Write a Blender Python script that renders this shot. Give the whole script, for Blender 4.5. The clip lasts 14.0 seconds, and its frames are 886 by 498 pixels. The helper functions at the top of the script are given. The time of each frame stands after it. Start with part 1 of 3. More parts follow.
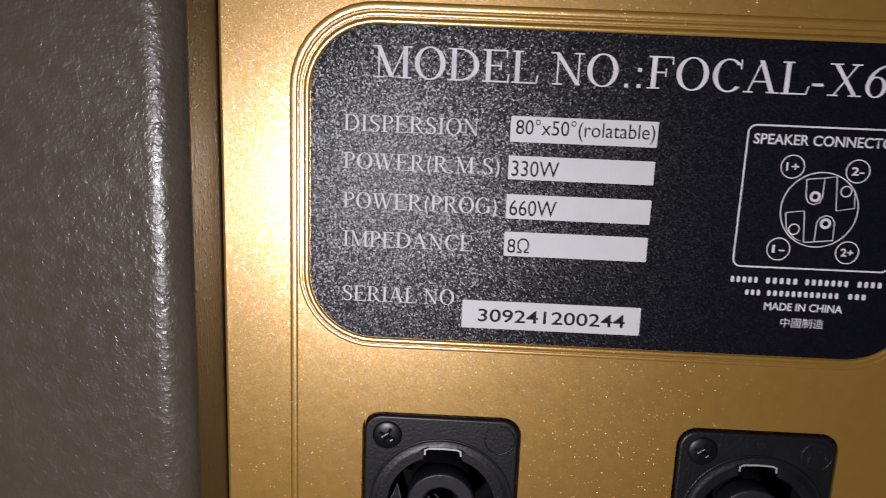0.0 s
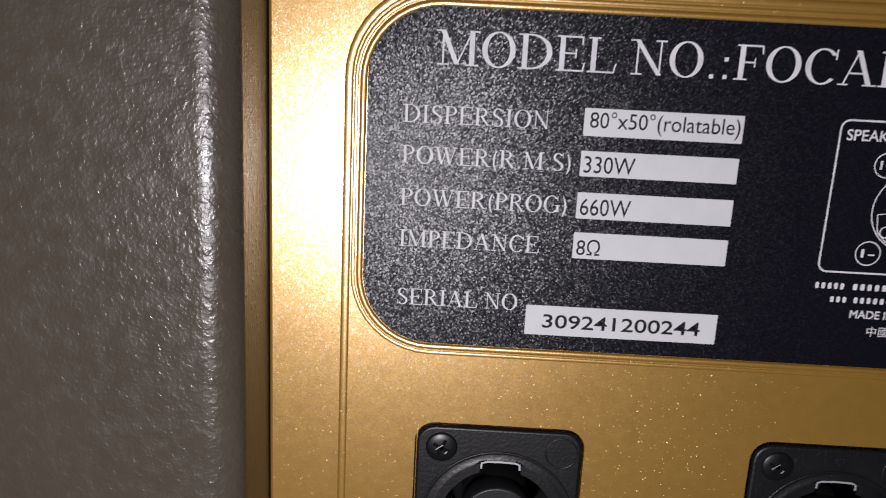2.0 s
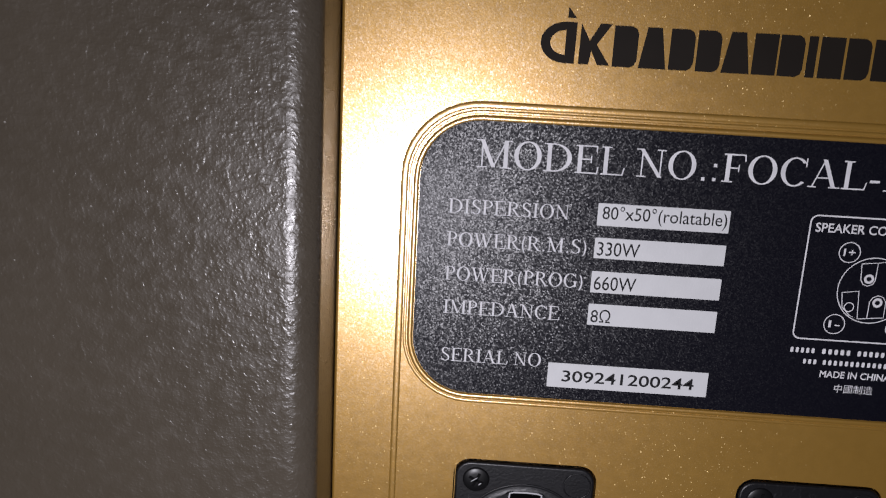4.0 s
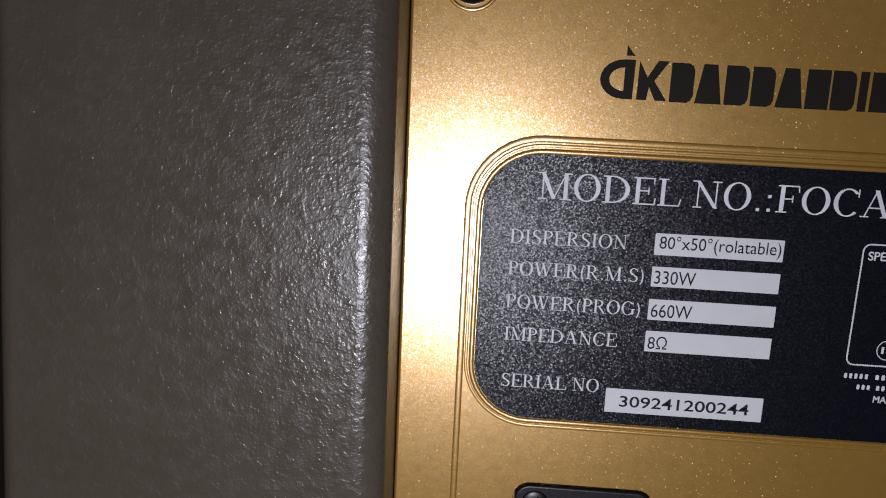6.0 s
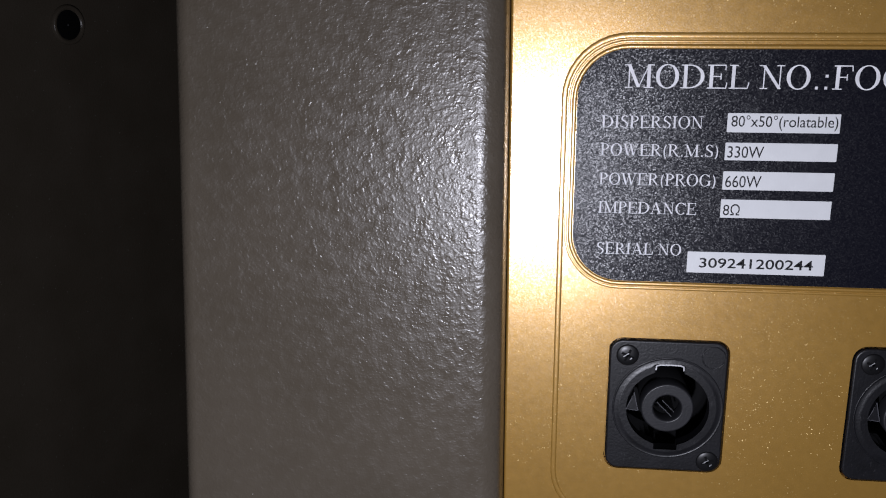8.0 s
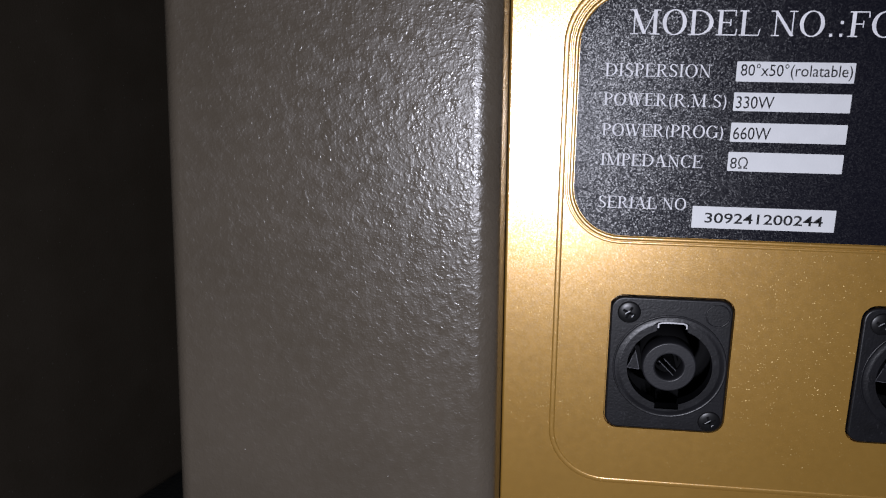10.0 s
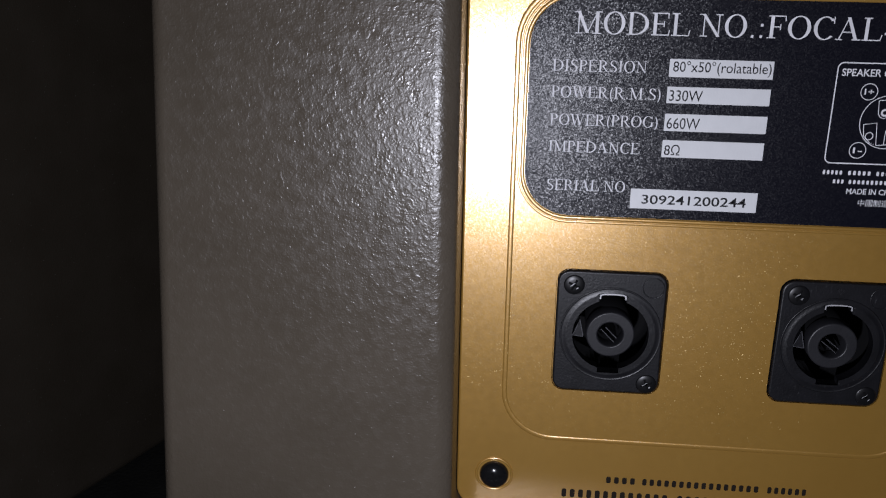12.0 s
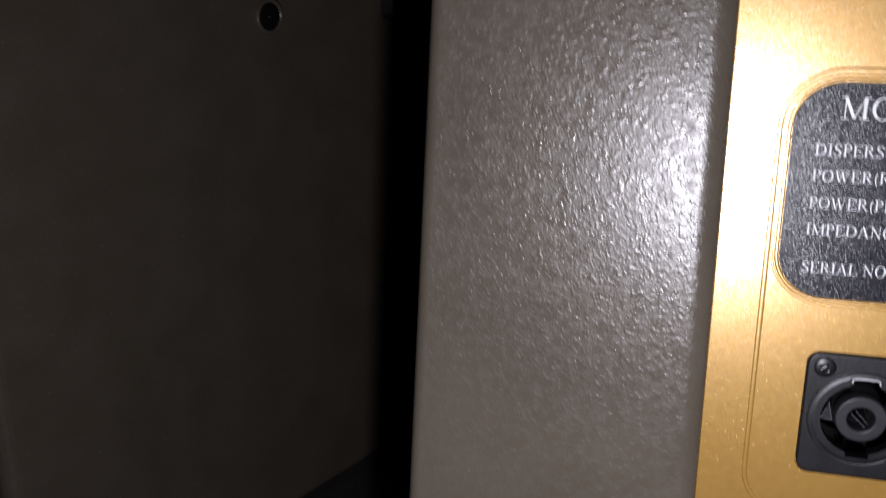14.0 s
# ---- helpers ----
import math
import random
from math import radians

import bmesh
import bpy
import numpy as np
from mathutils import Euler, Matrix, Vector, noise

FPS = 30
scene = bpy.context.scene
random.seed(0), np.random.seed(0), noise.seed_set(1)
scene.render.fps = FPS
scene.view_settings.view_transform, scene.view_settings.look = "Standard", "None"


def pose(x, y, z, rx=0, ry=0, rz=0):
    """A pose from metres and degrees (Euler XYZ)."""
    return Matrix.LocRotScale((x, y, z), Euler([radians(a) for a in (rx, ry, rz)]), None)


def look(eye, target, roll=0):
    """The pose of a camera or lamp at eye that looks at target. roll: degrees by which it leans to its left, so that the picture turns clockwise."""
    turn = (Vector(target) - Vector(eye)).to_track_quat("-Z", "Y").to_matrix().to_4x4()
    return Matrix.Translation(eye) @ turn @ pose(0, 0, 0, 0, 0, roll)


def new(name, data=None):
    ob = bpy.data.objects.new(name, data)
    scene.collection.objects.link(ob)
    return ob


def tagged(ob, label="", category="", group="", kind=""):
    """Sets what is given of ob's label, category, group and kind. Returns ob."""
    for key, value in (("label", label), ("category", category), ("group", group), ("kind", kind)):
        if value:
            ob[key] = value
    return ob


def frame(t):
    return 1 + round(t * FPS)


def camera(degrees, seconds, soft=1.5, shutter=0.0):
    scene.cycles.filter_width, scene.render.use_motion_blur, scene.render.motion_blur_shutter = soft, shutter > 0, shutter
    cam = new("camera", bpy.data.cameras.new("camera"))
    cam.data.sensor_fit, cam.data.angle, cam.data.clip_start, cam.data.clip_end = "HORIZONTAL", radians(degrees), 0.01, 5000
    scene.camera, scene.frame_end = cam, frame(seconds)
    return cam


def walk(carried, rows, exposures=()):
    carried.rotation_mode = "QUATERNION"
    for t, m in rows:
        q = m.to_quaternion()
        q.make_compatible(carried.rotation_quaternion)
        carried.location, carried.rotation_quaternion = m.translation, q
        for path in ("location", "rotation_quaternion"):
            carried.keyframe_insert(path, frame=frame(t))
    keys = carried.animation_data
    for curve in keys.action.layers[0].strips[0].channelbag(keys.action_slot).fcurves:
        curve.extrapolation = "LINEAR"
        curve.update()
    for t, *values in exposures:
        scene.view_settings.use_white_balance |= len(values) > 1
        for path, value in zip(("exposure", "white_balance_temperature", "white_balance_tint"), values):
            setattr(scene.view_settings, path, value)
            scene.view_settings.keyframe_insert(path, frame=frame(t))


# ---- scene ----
cam = camera(50.29, 14.0, soft=1.1, shutter=0.35)
PATH = [
    (0, (0.00239, -0.13860, 0.27953), (-0.0248, 0.8273, 0.0219), 2.23),
    (0.5, (0.00028, -0.13246, 0.28131), (-0.0451, 0.8293, 0.0110), 2.31),
    (1, (0.00076, -0.14078, 0.27911), (-0.0482, 0.8206, 0.0084), 1.56),
    (1.5, (-0.00032, -0.13826, 0.28206), (-0.0268, 0.8207, -0.0003), 2.36),
    (2, (-0.00818, -0.12828, 0.27959), (-0.0258, 0.8317, 0.0001), 2.85),
    (2.2, (-0.00868, -0.12550, 0.27747), (-0.0335, 0.8347, -0.0007), 2.78),
    (4.3, (-0.01296, -0.15678, 0.29983), (-0.0539, 0.8062, 0.0334), 3.09),
    (4.5, (-0.01875, -0.15838, 0.30104), (-0.0624, 0.8056, 0.0386), 3.11),
    (5, (-0.02043, -0.15764, 0.29741), (-0.0709, 0.8093, 0.0474), 2.88),
    (5.5, (-0.01866, -0.15676, 0.29747), (-0.0812, 0.8105, 0.0515), 2.50),
    (6, (-0.01842, -0.15807, 0.29772), (-0.0786, 0.8102, 0.0551), 2.63),
    (6.5, (-0.02045, -0.17406, 0.29375), (-0.0865, 0.7930, 0.0480), 2.04),
    (7, (-0.02672, -0.18431, 0.28815), (-0.0890, 0.7834, 0.0441), 2.17),
    (7.5, (-0.03065, -0.19794, 0.28656), (-0.1259, 0.7644, 0.0318), 0.31),
    (8, (-0.02669, -0.19158, 0.28797), (-0.1377, 0.7646, 0.0170), -0.19),
    (8.5, (-0.02367, -0.18428, 0.28531), (-0.1463, 0.7694, 0.0107), -0.25),
    (9, (-0.02269, -0.19156, 0.28704), (-0.1516, 0.7587, 0.0034), -0.23),
    (9.2, (-0.02687, -0.19406, 0.28839), (-0.1383, 0.7534, -0.0114), 0.45),
    (11.3, (-0.01733, -0.16962, 0.27818), (-0.1687, 0.7674, -0.0367), -0.78),
    (11.5, (-0.01948, -0.18282, 0.27957), (-0.1201, 0.7633, -0.0281), 0.09),
    (12, (-0.02146, -0.20499, 0.28856), (-0.1054, 0.7380, -0.0336), 0.95),
    (12.5, (-0.02336, -0.20087, 0.29045), (-0.1186, 0.7499, -0.0044), 0.43),
    (13, (-0.02760, -0.19156, 0.28816), (-0.1435, 0.7551, -0.0126), 1.05),
    (13.5, (-0.03699, -0.20297, 0.29253), (-0.1660, 0.7331, -0.0347), 1.45),
    (13.7, (-0.04335, -0.20697, 0.28879), (-0.2325, 0.7236, -0.0246), -0.46),
    (14, (-0.04231, -0.21182, 0.30195), (-0.2886, 0.7090, -0.0003), -0.16),
]
EXPOSURES = [(0, -0.15, 6800, 12), (2.2, -0.1, 6800, 12), (4.5, -0.28, 6500, 11), (6.5, -0.45, 6300, 10), (7.5, -0.32, 6250, 10), (8.2, 0.0, 6200, 10), (9.2, 0.0, 6200, 10),
             (11.5, -0.2, 6200, 10), (12.2, -0.32, 6200, 10), (13.0, -0.17, 6200, 10), (13.5, -0.05, 6250, 10), (13.7, 0.3, 6300, 11), (14, 0.52, 6400, 12)]
walk(cam, [(t, look(eye, target, roll)) for t, eye, target, roll in PATH], EXPOSURES)

# ---- light: the small white torch beside the lens, and a trace of room light ----
torch = bpy.data.lights.new("torch", "POINT")
torch.energy, torch.shadow_soft_size, torch.color = 1.40, 0.004, (1.0, 0.985, 1.08)
new("torch", torch).location = (-0.031, -0.210, 0.212)
world = bpy.data.worlds.new("dim_room")
world.use_nodes = True
world.node_tree.nodes["Background"].inputs[0].default_value = (0.05, 0.045, 0.04, 1)
world.node_tree.nodes["Background"].inputs[1].default_value = 0.05
scene.world = world


# ---- materials ----
def material(name, colour, rough=0.5, metal=0.0, **more):
    m = bpy.data.materials.new(name)
    m.use_nodes = True
    tree = m.node_tree
    bsdf = tree.nodes["Principled BSDF"]
    bsdf.inputs["Base Color"].default_value = (*colour, 1)
    bsdf.inputs["Roughness"].default_value = rough
    bsdf.inputs["Metallic"].default_value = metal
    for key, value in more.items():
        bsdf.inputs[key.replace("_", " ")].default_value = value
    return m, tree, bsdf


def coords(tree, stretch=(1, 1, 1)):
    tc = tree.nodes.new("ShaderNodeTexCoord")
    mp = tree.nodes.new("ShaderNodeMapping")
    mp.inputs["Scale"].default_value = stretch
    tree.links.new(tc.outputs["Object"], mp.inputs["Vector"])
    return mp.outputs["Vector"]


def noise_tex(tree, vector, scale, detail=3.0, rough=0.5):
    n = tree.nodes.new("ShaderNodeTexNoise")
    n.inputs["Scale"].default_value, n.inputs["Detail"].default_value = scale, detail
    n.inputs["Roughness"].default_value = rough
    tree.links.new(vector, n.inputs["Vector"])
    return n.outputs["Fac"]


def ramp(tree, fac, stops, blend="LINEAR"):
    r = tree.nodes.new("ShaderNodeValToRGB")
    r.color_ramp.interpolation = blend
    while len(r.color_ramp.elements) < len(stops):
        r.color_ramp.elements.new(0.5)
    for e, (at, c) in zip(r.color_ramp.elements, stops):
        e.position, e.color = at, (c if len(c) == 4 else (*c, 1)) if hasattr(c, "__len__") else (c, c, c, 1)
    tree.links.new(fac, r.inputs["Fac"])
    return r.outputs["Color"]


def bump(tree, height, bsdf, strength, distance, under=None):
    b = tree.nodes.new("ShaderNodeBump")
    b.inputs["Strength"].default_value, b.inputs["Distance"].default_value = strength, distance
    tree.links.new(height, b.inputs["Height"])
    if under:
        tree.links.new(under, b.inputs["Normal"])
    tree.links.new(b.outputs["Normal"], bsdf.inputs["Normal"])
    return b.outputs["Normal"]


def math_node(tree, op, a, b):
    n = tree.nodes.new("ShaderNodeMath")
    n.operation = op
    for i, v in enumerate((a, b)):
        if isinstance(v, (int, float)):
            n.inputs[i].default_value = v
        else:
            tree.links.new(v, n.inputs[i])
    return n.outputs[0]


def facets(tree, colour, spread):
    """The normal, tilted at random cell by cell."""
    tilt = tree.nodes.new("ShaderNodeVectorMath")
    tilt.operation = "MULTIPLY_ADD"
    tree.links.new(colour, tilt.inputs[0])
    tilt.inputs[1].default_value, tilt.inputs[2].default_value = (spread,) * 3, (-spread / 2,) * 3
    geo = tree.nodes.new("ShaderNodeNewGeometry")
    add = tree.nodes.new("ShaderNodeVectorMath")
    tree.links.new(geo.outputs["Normal"], add.inputs[0])
    tree.links.new(tilt.outputs[0], add.inputs[1])
    norm = tree.nodes.new("ShaderNodeVectorMath")
    norm.operation = "NORMALIZE"
    tree.links.new(add.outputs[0], norm.inputs[0])
    return norm.outputs[0]


def smooth_paint():
    """The thinner coat where the spray has run off the rounded rim."""
    m, tree, bsdf = material("smooth_taupe_paint", (0.10, 0.073, 0.060), 0.36)
    v = coords(tree)
    tree.links.new(ramp(tree, noise_tex(tree, v, 180, 4), [(0.3, (0.080, 0.062, 0.049)), (0.7, (0.104, 0.082, 0.065))]), bsdf.inputs["Base Color"])
    runs = noise_tex(tree, coords(tree, (1, 1, 0.16)), 900, 3, 0.6)
    dots = ramp(tree, noise_tex(tree, v, 1100, 1), [(0.56, 0.0), (0.72, 1.0)], "EASE")
    bump(tree, math_node(tree, "ADD", runs, math_node(tree, "MULTIPLY", dots, 0.9)), bsdf, 1.0, 0.00005)
    return m


def textured_paint():
    m, tree, bsdf = material("textured_taupe_paint", (0.10, 0.088, 0.076), 0.3)
    v = coords(tree)
    coat = ramp(tree, noise_tex(tree, v, 35, 4), [(0.3, (0.083, 0.068, 0.050)), (0.7, (0.100, 0.083, 0.063))])
    # sparse pale dust
    dust = tree.nodes.new("ShaderNodeTexVoronoi")
    dust.inputs["Scale"].default_value = 330
    tree.links.new(v, dust.inputs["Vector"])
    pick = tree.nodes.new("ShaderNodeSeparateColor")
    tree.links.new(dust.outputs["Color"], pick.inputs["Color"])
    speck = math_node(tree, "MULTIPLY", math_node(tree, "GREATER_THAN", pick.outputs[0], 0.86), math_node(tree, "LESS_THAN", dust.outputs["Distance"], 0.055))
    mix = tree.nodes.new("ShaderNodeMix")
    mix.data_type = "RGBA"
    tree.links.new(math_node(tree, "MULTIPLY", speck, 0.7), mix.inputs[0])
    tree.links.new(coat, mix.inputs[6])
    mix.inputs[7].default_value = (0.42, 0.40, 0.37, 1)
    tree.links.new(mix.outputs[2], bsdf.inputs["Base Color"])
    tree.links.new(ramp(tree, noise_tex(tree, v, 420, 2), [(0.35, 0.23), (0.7, 0.38)]), bsdf.inputs["Roughness"])
    blobs = ramp(tree, noise_tex(tree, v, 1020, 0.6), [(0.46, 0.0), (0.72, 1.0)], "EASE")
    small = ramp(tree, noise_tex(tree, v, 2100, 1.0), [(0.42, 0.0), (0.70, 1.0)], "EASE")
    swell = noise_tex(tree, v, 430, 1.0)
    lumps = math_node(tree, "ADD", math_node(tree, "ADD", blobs, math_node(tree, "MULTIPLY", small, 0.5)), math_node(tree, "MULTIPLY", swell, 0.7))
    bump(tree, lumps, bsdf, 1.0, 0.000031)
    return m


def gold_paint():
    m, tree, bsdf = material("gold_metallic_paint", (0.55, 0.31, 0.07), 0.34, 0.55, Coat_Weight=1.0, Coat_Roughness=0.24, Coat_IOR=2.5)
    v = coords(tree)
    tree.links.new(ramp(tree, noise_tex(tree, v, 60, 3), [(0.3, (0.66, 0.362, 0.062)), (0.7, (0.69, 0.385, 0.070))]), bsdf.inputs["Base Color"])
    tree.links.new(ramp(tree, noise_tex(tree, v, 500, 3), [(0.3, 0.31), (0.7, 0.36)]), bsdf.inputs["Roughness"])
    brushed = bump(tree, noise_tex(tree, coords(tree, (300, 300, 6)), 4, 2), bsdf, 0.15, 0.000018)
    bump(tree, noise_tex(tree, v, 4200, 2, 0.7), bsdf, 1.0, 0.000012, brushed)
    # the clear coat is grained by the flakes under it
    grain = tree.nodes.new("ShaderNodeTexVoronoi")
    grain.inputs["Scale"].default_value = 5200
    tree.links.new(v, grain.inputs["Vector"])
    tree.links.new(facets(tree, grain.outputs["Color"], 0.085), bsdf.inputs["Coat Normal"])
    # mica flakes: sparse tilted mirrors in the paint
    vor = tree.nodes.new("ShaderNodeTexVoronoi")
    vor.inputs["Scale"].default_value = 7500
    tree.links.new(v, vor.inputs["Vector"])
    sep = tree.nodes.new("ShaderNodeSeparateColor")
    tree.links.new(vor.outputs["Color"], sep.inputs["Color"])
    gloss = tree.nodes.new("ShaderNodeBsdfGlossy")
    gloss.inputs["Color"].default_value, gloss.inputs["Roughness"].default_value = (0.85, 0.66, 0.34, 1), 0.22
    tree.links.new(facets(tree, vor.outputs["Color"], 0.5), gloss.inputs["Normal"])
    mixer = tree.nodes.new("ShaderNodeMixShader")
    spots = math_node(tree, "MULTIPLY", math_node(tree, "GREATER_THAN", sep.outputs[1], 0.80), 0.021)
    tree.links.new(spots, mixer.inputs["Fac"])
    tree.links.new(bsdf.outputs[0], mixer.inputs[1])
    tree.links.new(gloss.outputs[0], mixer.inputs[2])
    tree.links.new(mixer.outputs[0], tree.nodes["Material Output"].inputs["Surface"])
    return m


def label_film():
    m, tree, bsdf = material("black_grained_film", (0.0065, 0.0065, 0.012), 0.30, Specular_IOR_Level=0.33)
    v = coords(tree)
    # fine pebbled grain: every grain a small facet with a tilt of its own
    cells = tree.nodes.new("ShaderNodeTexVoronoi")
    cells.inputs["Scale"].default_value = 5200
    tree.links.new(v, cells.inputs["Vector"])
    tree.links.new(facets(tree, cells.outputs["Color"], 0.21), bsdf.inputs["Normal"])
    return m


def plain(name, colour, rough, metal=0.0, grain=0.0, scale=900.0, spread=0.12):
    m, tree, bsdf = material(name, colour, rough, metal)
    v = coords(tree)
    tree.links.new(ramp(tree, noise_tex(tree, v, scale / 8, 4), [(0.3, tuple(c * (1 - spread) for c in colour)), (0.7, tuple(c * (1 + spread) for c in colour))]), bsdf.inputs["Base Color"])
    if grain:
        bump(tree, noise_tex(tree, v, scale, 3), bsdf, 0.8, grain)
    return m


PAINT, GOLD, FILM = textured_paint(), gold_paint(), label_film()
PRINT = plain("white_print", (0.86, 0.86, 0.89), 0.55, grain=0.00002, scale=3600)
STICKER = plain("white_printed_field", (0.80, 0.81, 0.825), 0.45, grain=0.00002, scale=2500, spread=0.03)
INK = plain("black_ink", (0.018, 0.018, 0.02), 0.5)
BROWN_INK = plain("dark_brown_ink", (0.016, 0.012, 0.009), 0.62)
for ink in (INK, BROWN_INK):
    ink.node_tree.nodes["Principled BSDF"].inputs["Specular IOR Level"].default_value = 0.15
PLASTIC = plain("black_moulded_plastic", (0.0085, 0.0085, 0.0105), 0.38, grain=0.00005, scale=1800, spread=0.3)
for tree in (PLASTIC.node_tree,):        # lint and pale scuffs on the moulding
    lint = ramp(tree, noise_tex(tree, coords(tree, (1.0, 1.0, 0.45)), 1500, 3, 0.7), [(0.62, 0.0), (0.72, 0.35)])
    patch = ramp(tree, noise_tex(tree, coords(tree), 160, 3), [(0.42, 0.0), (0.66, 1.0)])
    mix = tree.nodes.new("ShaderNodeMix")
    mix.data_type = "RGBA"
    old = tree.nodes["Principled BSDF"].inputs["Base Color"].links[0].from_socket
    tree.links.new(math_node(tree, "MULTIPLY", lint, patch), mix.inputs[0])
    tree.links.new(old, mix.inputs[6])
    mix.inputs[7].default_value = (0.16, 0.16, 0.17, 1)
    tree.links.new(mix.outputs[2], tree.nodes["Principled BSDF"].inputs["Base Color"])
GREY_PLASTIC = plain("dark_grey_plastic", (0.019, 0.019, 0.022), 0.42, grain=0.00004, scale=1800, spread=0.2)
GLOSS = plain("glossy_black_steel", (0.014, 0.014, 0.015), 0.16, 0.3)
# pale grey for the painted blade glints and the latch tab's outline
PALE_EDGE = plain("pale_edge_grey", (0.085, 0.085, 0.095), 0.35)
SCREW = plain("blackened_steel", (0.009, 0.009, 0.010), 0.34, 0.2)
STEEL = plain("bright_steel", (0.6, 0.6, 0.62), 0.45, 0.4)
# near-black, low specular: shade of wells, cross slots and rigging hole put into colour
SHADE_BLACK = plain("cavity_shade_black", (0.005, 0.005, 0.0055), 0.8)
SHADE_BLACK.node_tree.nodes["Principled BSDF"].inputs["Specular IOR Level"].default_value = 0.12
CARPET = plain("dark_floor", (0.024, 0.024, 0.021), 0.9, grain=0.001, scale=400, spread=0.3)
WALLPAINT = plain("dull_wall_paint", (0.12, 0.11, 0.10), 0.85, grain=0.0003, scale=300)

# ---- mesh helpers; panel sizes in millimetres, x across, z up, d out of the panel towards the viewer ----
CZ = 0.2            # height of the sockets' middle above the floor


def P(x, z, d=0.0):
    return Vector((x / 1000, -d / 1000, CZ + z / 1000))


def part(name, bm, mat, parent=None, label="", smooth=False):
    me = bpy.data.meshes.new(name)
    bmesh.ops.recalc_face_normals(bm, faces=bm.faces[:])
    if smooth:
        for f in bm.faces:
            f.smooth = True
    bm.to_mesh(me)
    bm.free()
    me.materials.append(mat)
    ob = new(name, me)
    if parent:
        ob.parent = parent
        if parent.type == "EMPTY":
            ob.matrix_parent_inverse = Matrix.Translation(-parent.location)
    return tagged(ob, label) if label else ob


def round_rect(x0, x1, z0, z1, r, n=8):
    pts = []
    for cx, cz, a in ((x1 - r, z1 - r, 0), (x0 + r, z1 - r, 90), (x0 + r, z0 + r, 180), (x1 - r, z0 + r, 270)):
        for i in range(n + 1):
            t = radians(a + 90 * i / n)
            pts.append((cx + r * math.cos(t), cz + r * math.sin(t)))
    return pts


def circle(cx, cz, r, n=40):
    return [(cx + r * math.cos(2 * math.pi * i / n), cz + r * math.sin(2 * math.pi * i / n)) for i in range(n)]


def loft(bm, loops, cap_first=False, cap_last=False, flat=()):
    """Bridges closed loops of (points, d); flat: the bands that stay unsmoothed."""
    rings = [[bm.verts.new(P(x, z, d)) for x, z in pts] for pts, d in loops]
    for k, (a, b) in enumerate(zip(rings, rings[1:])):
        n = len(a)
        for i in range(n):
            f = bm.faces.new((a[i], a[(i + 1) % n], b[(i + 1) % n], b[i]))
            f.smooth = k not in flat
    if cap_first:
        bm.faces.new(rings[0])
    if cap_last:
        bm.faces.new(rings[-1])
    return bm


def slab(pts_at, d0, d1, edge):
    """A slab with rounded front edges. pts_at(inset) gives its outline."""
    loops = [(pts_at(0), d0), (pts_at(0), d1 - edge)]
    for i in range(1, 5):
        a = radians(22.5 * i)
        loops.append((pts_at(edge * (1 - math.cos(a))), d1 - edge + edge * math.sin(a)))
    return loft(bmesh.new(), loops, True, True, (0,))


def rr_slab(x0, x1, z0, z1, r, d0, d1, edge, n=8):
    return slab(lambda i: round_rect(x0 + i, x1 - i, z0 + i, z1 - i, max(r - i, 0.05), n), d0, d1, edge)


def bead(outline, half, height, d0):
    """A rounded rib along a closed outline; outline(inset) gives its points."""
    loops = []
    for i in range(7):
        a = math.pi * i / 6
        loops.append((outline(-half * math.cos(a)), d0 + height * math.sin(a)))
    return loft(bmesh.new(), loops)


def lathe(cx, cz, profile, n=40):
    """profile: (radius, d) from the rim inwards; closed at the last radius."""
    return loft(bmesh.new(), [(circle(cx, cz, r, n), d) for r, d in profile], False, True)


def poly(bm, pts, d, thick=0.06):
    front = [bm.verts.new(P(x, z, d + thick)) for x, z in pts]
    back = [bm.verts.new(P(x, z, d)) for x, z in pts]
    bm.faces.new(front)
    for i in range(len(pts)):
        j = (i + 1) % len(pts)
        bm.faces.new((front[i], front[j], back[j], back[i]))


def stroke(bm, pts, width, d, closed=False):
    """A printed line of even width along points."""
    n = len(pts)
    left, right = [], []
    for i, p in enumerate(pts):
        a = pts[i - 1] if i or closed else p
        b = pts[(i + 1) % n] if i < n - 1 or closed else p
        t = Vector((b[0] - a[0], b[1] - a[1]))
        t = t.normalized() if t.length else Vector((1, 0))
        o = Vector((-t.y, t.x)) * width / 2
        left.append((p[0] + o.x, p[1] + o.y))
        right.append((p[0] - o.x, p[1] - o.y))
    rings = [[bm.verts.new(P(x, z, d)) for x, z in row] for row in (left, right)]
    for i in range(n if closed else n - 1):
        j = (i + 1) % n
        bm.faces.new((rings[0][i], rings[0][j], rings[1][j], rings[1][i]))


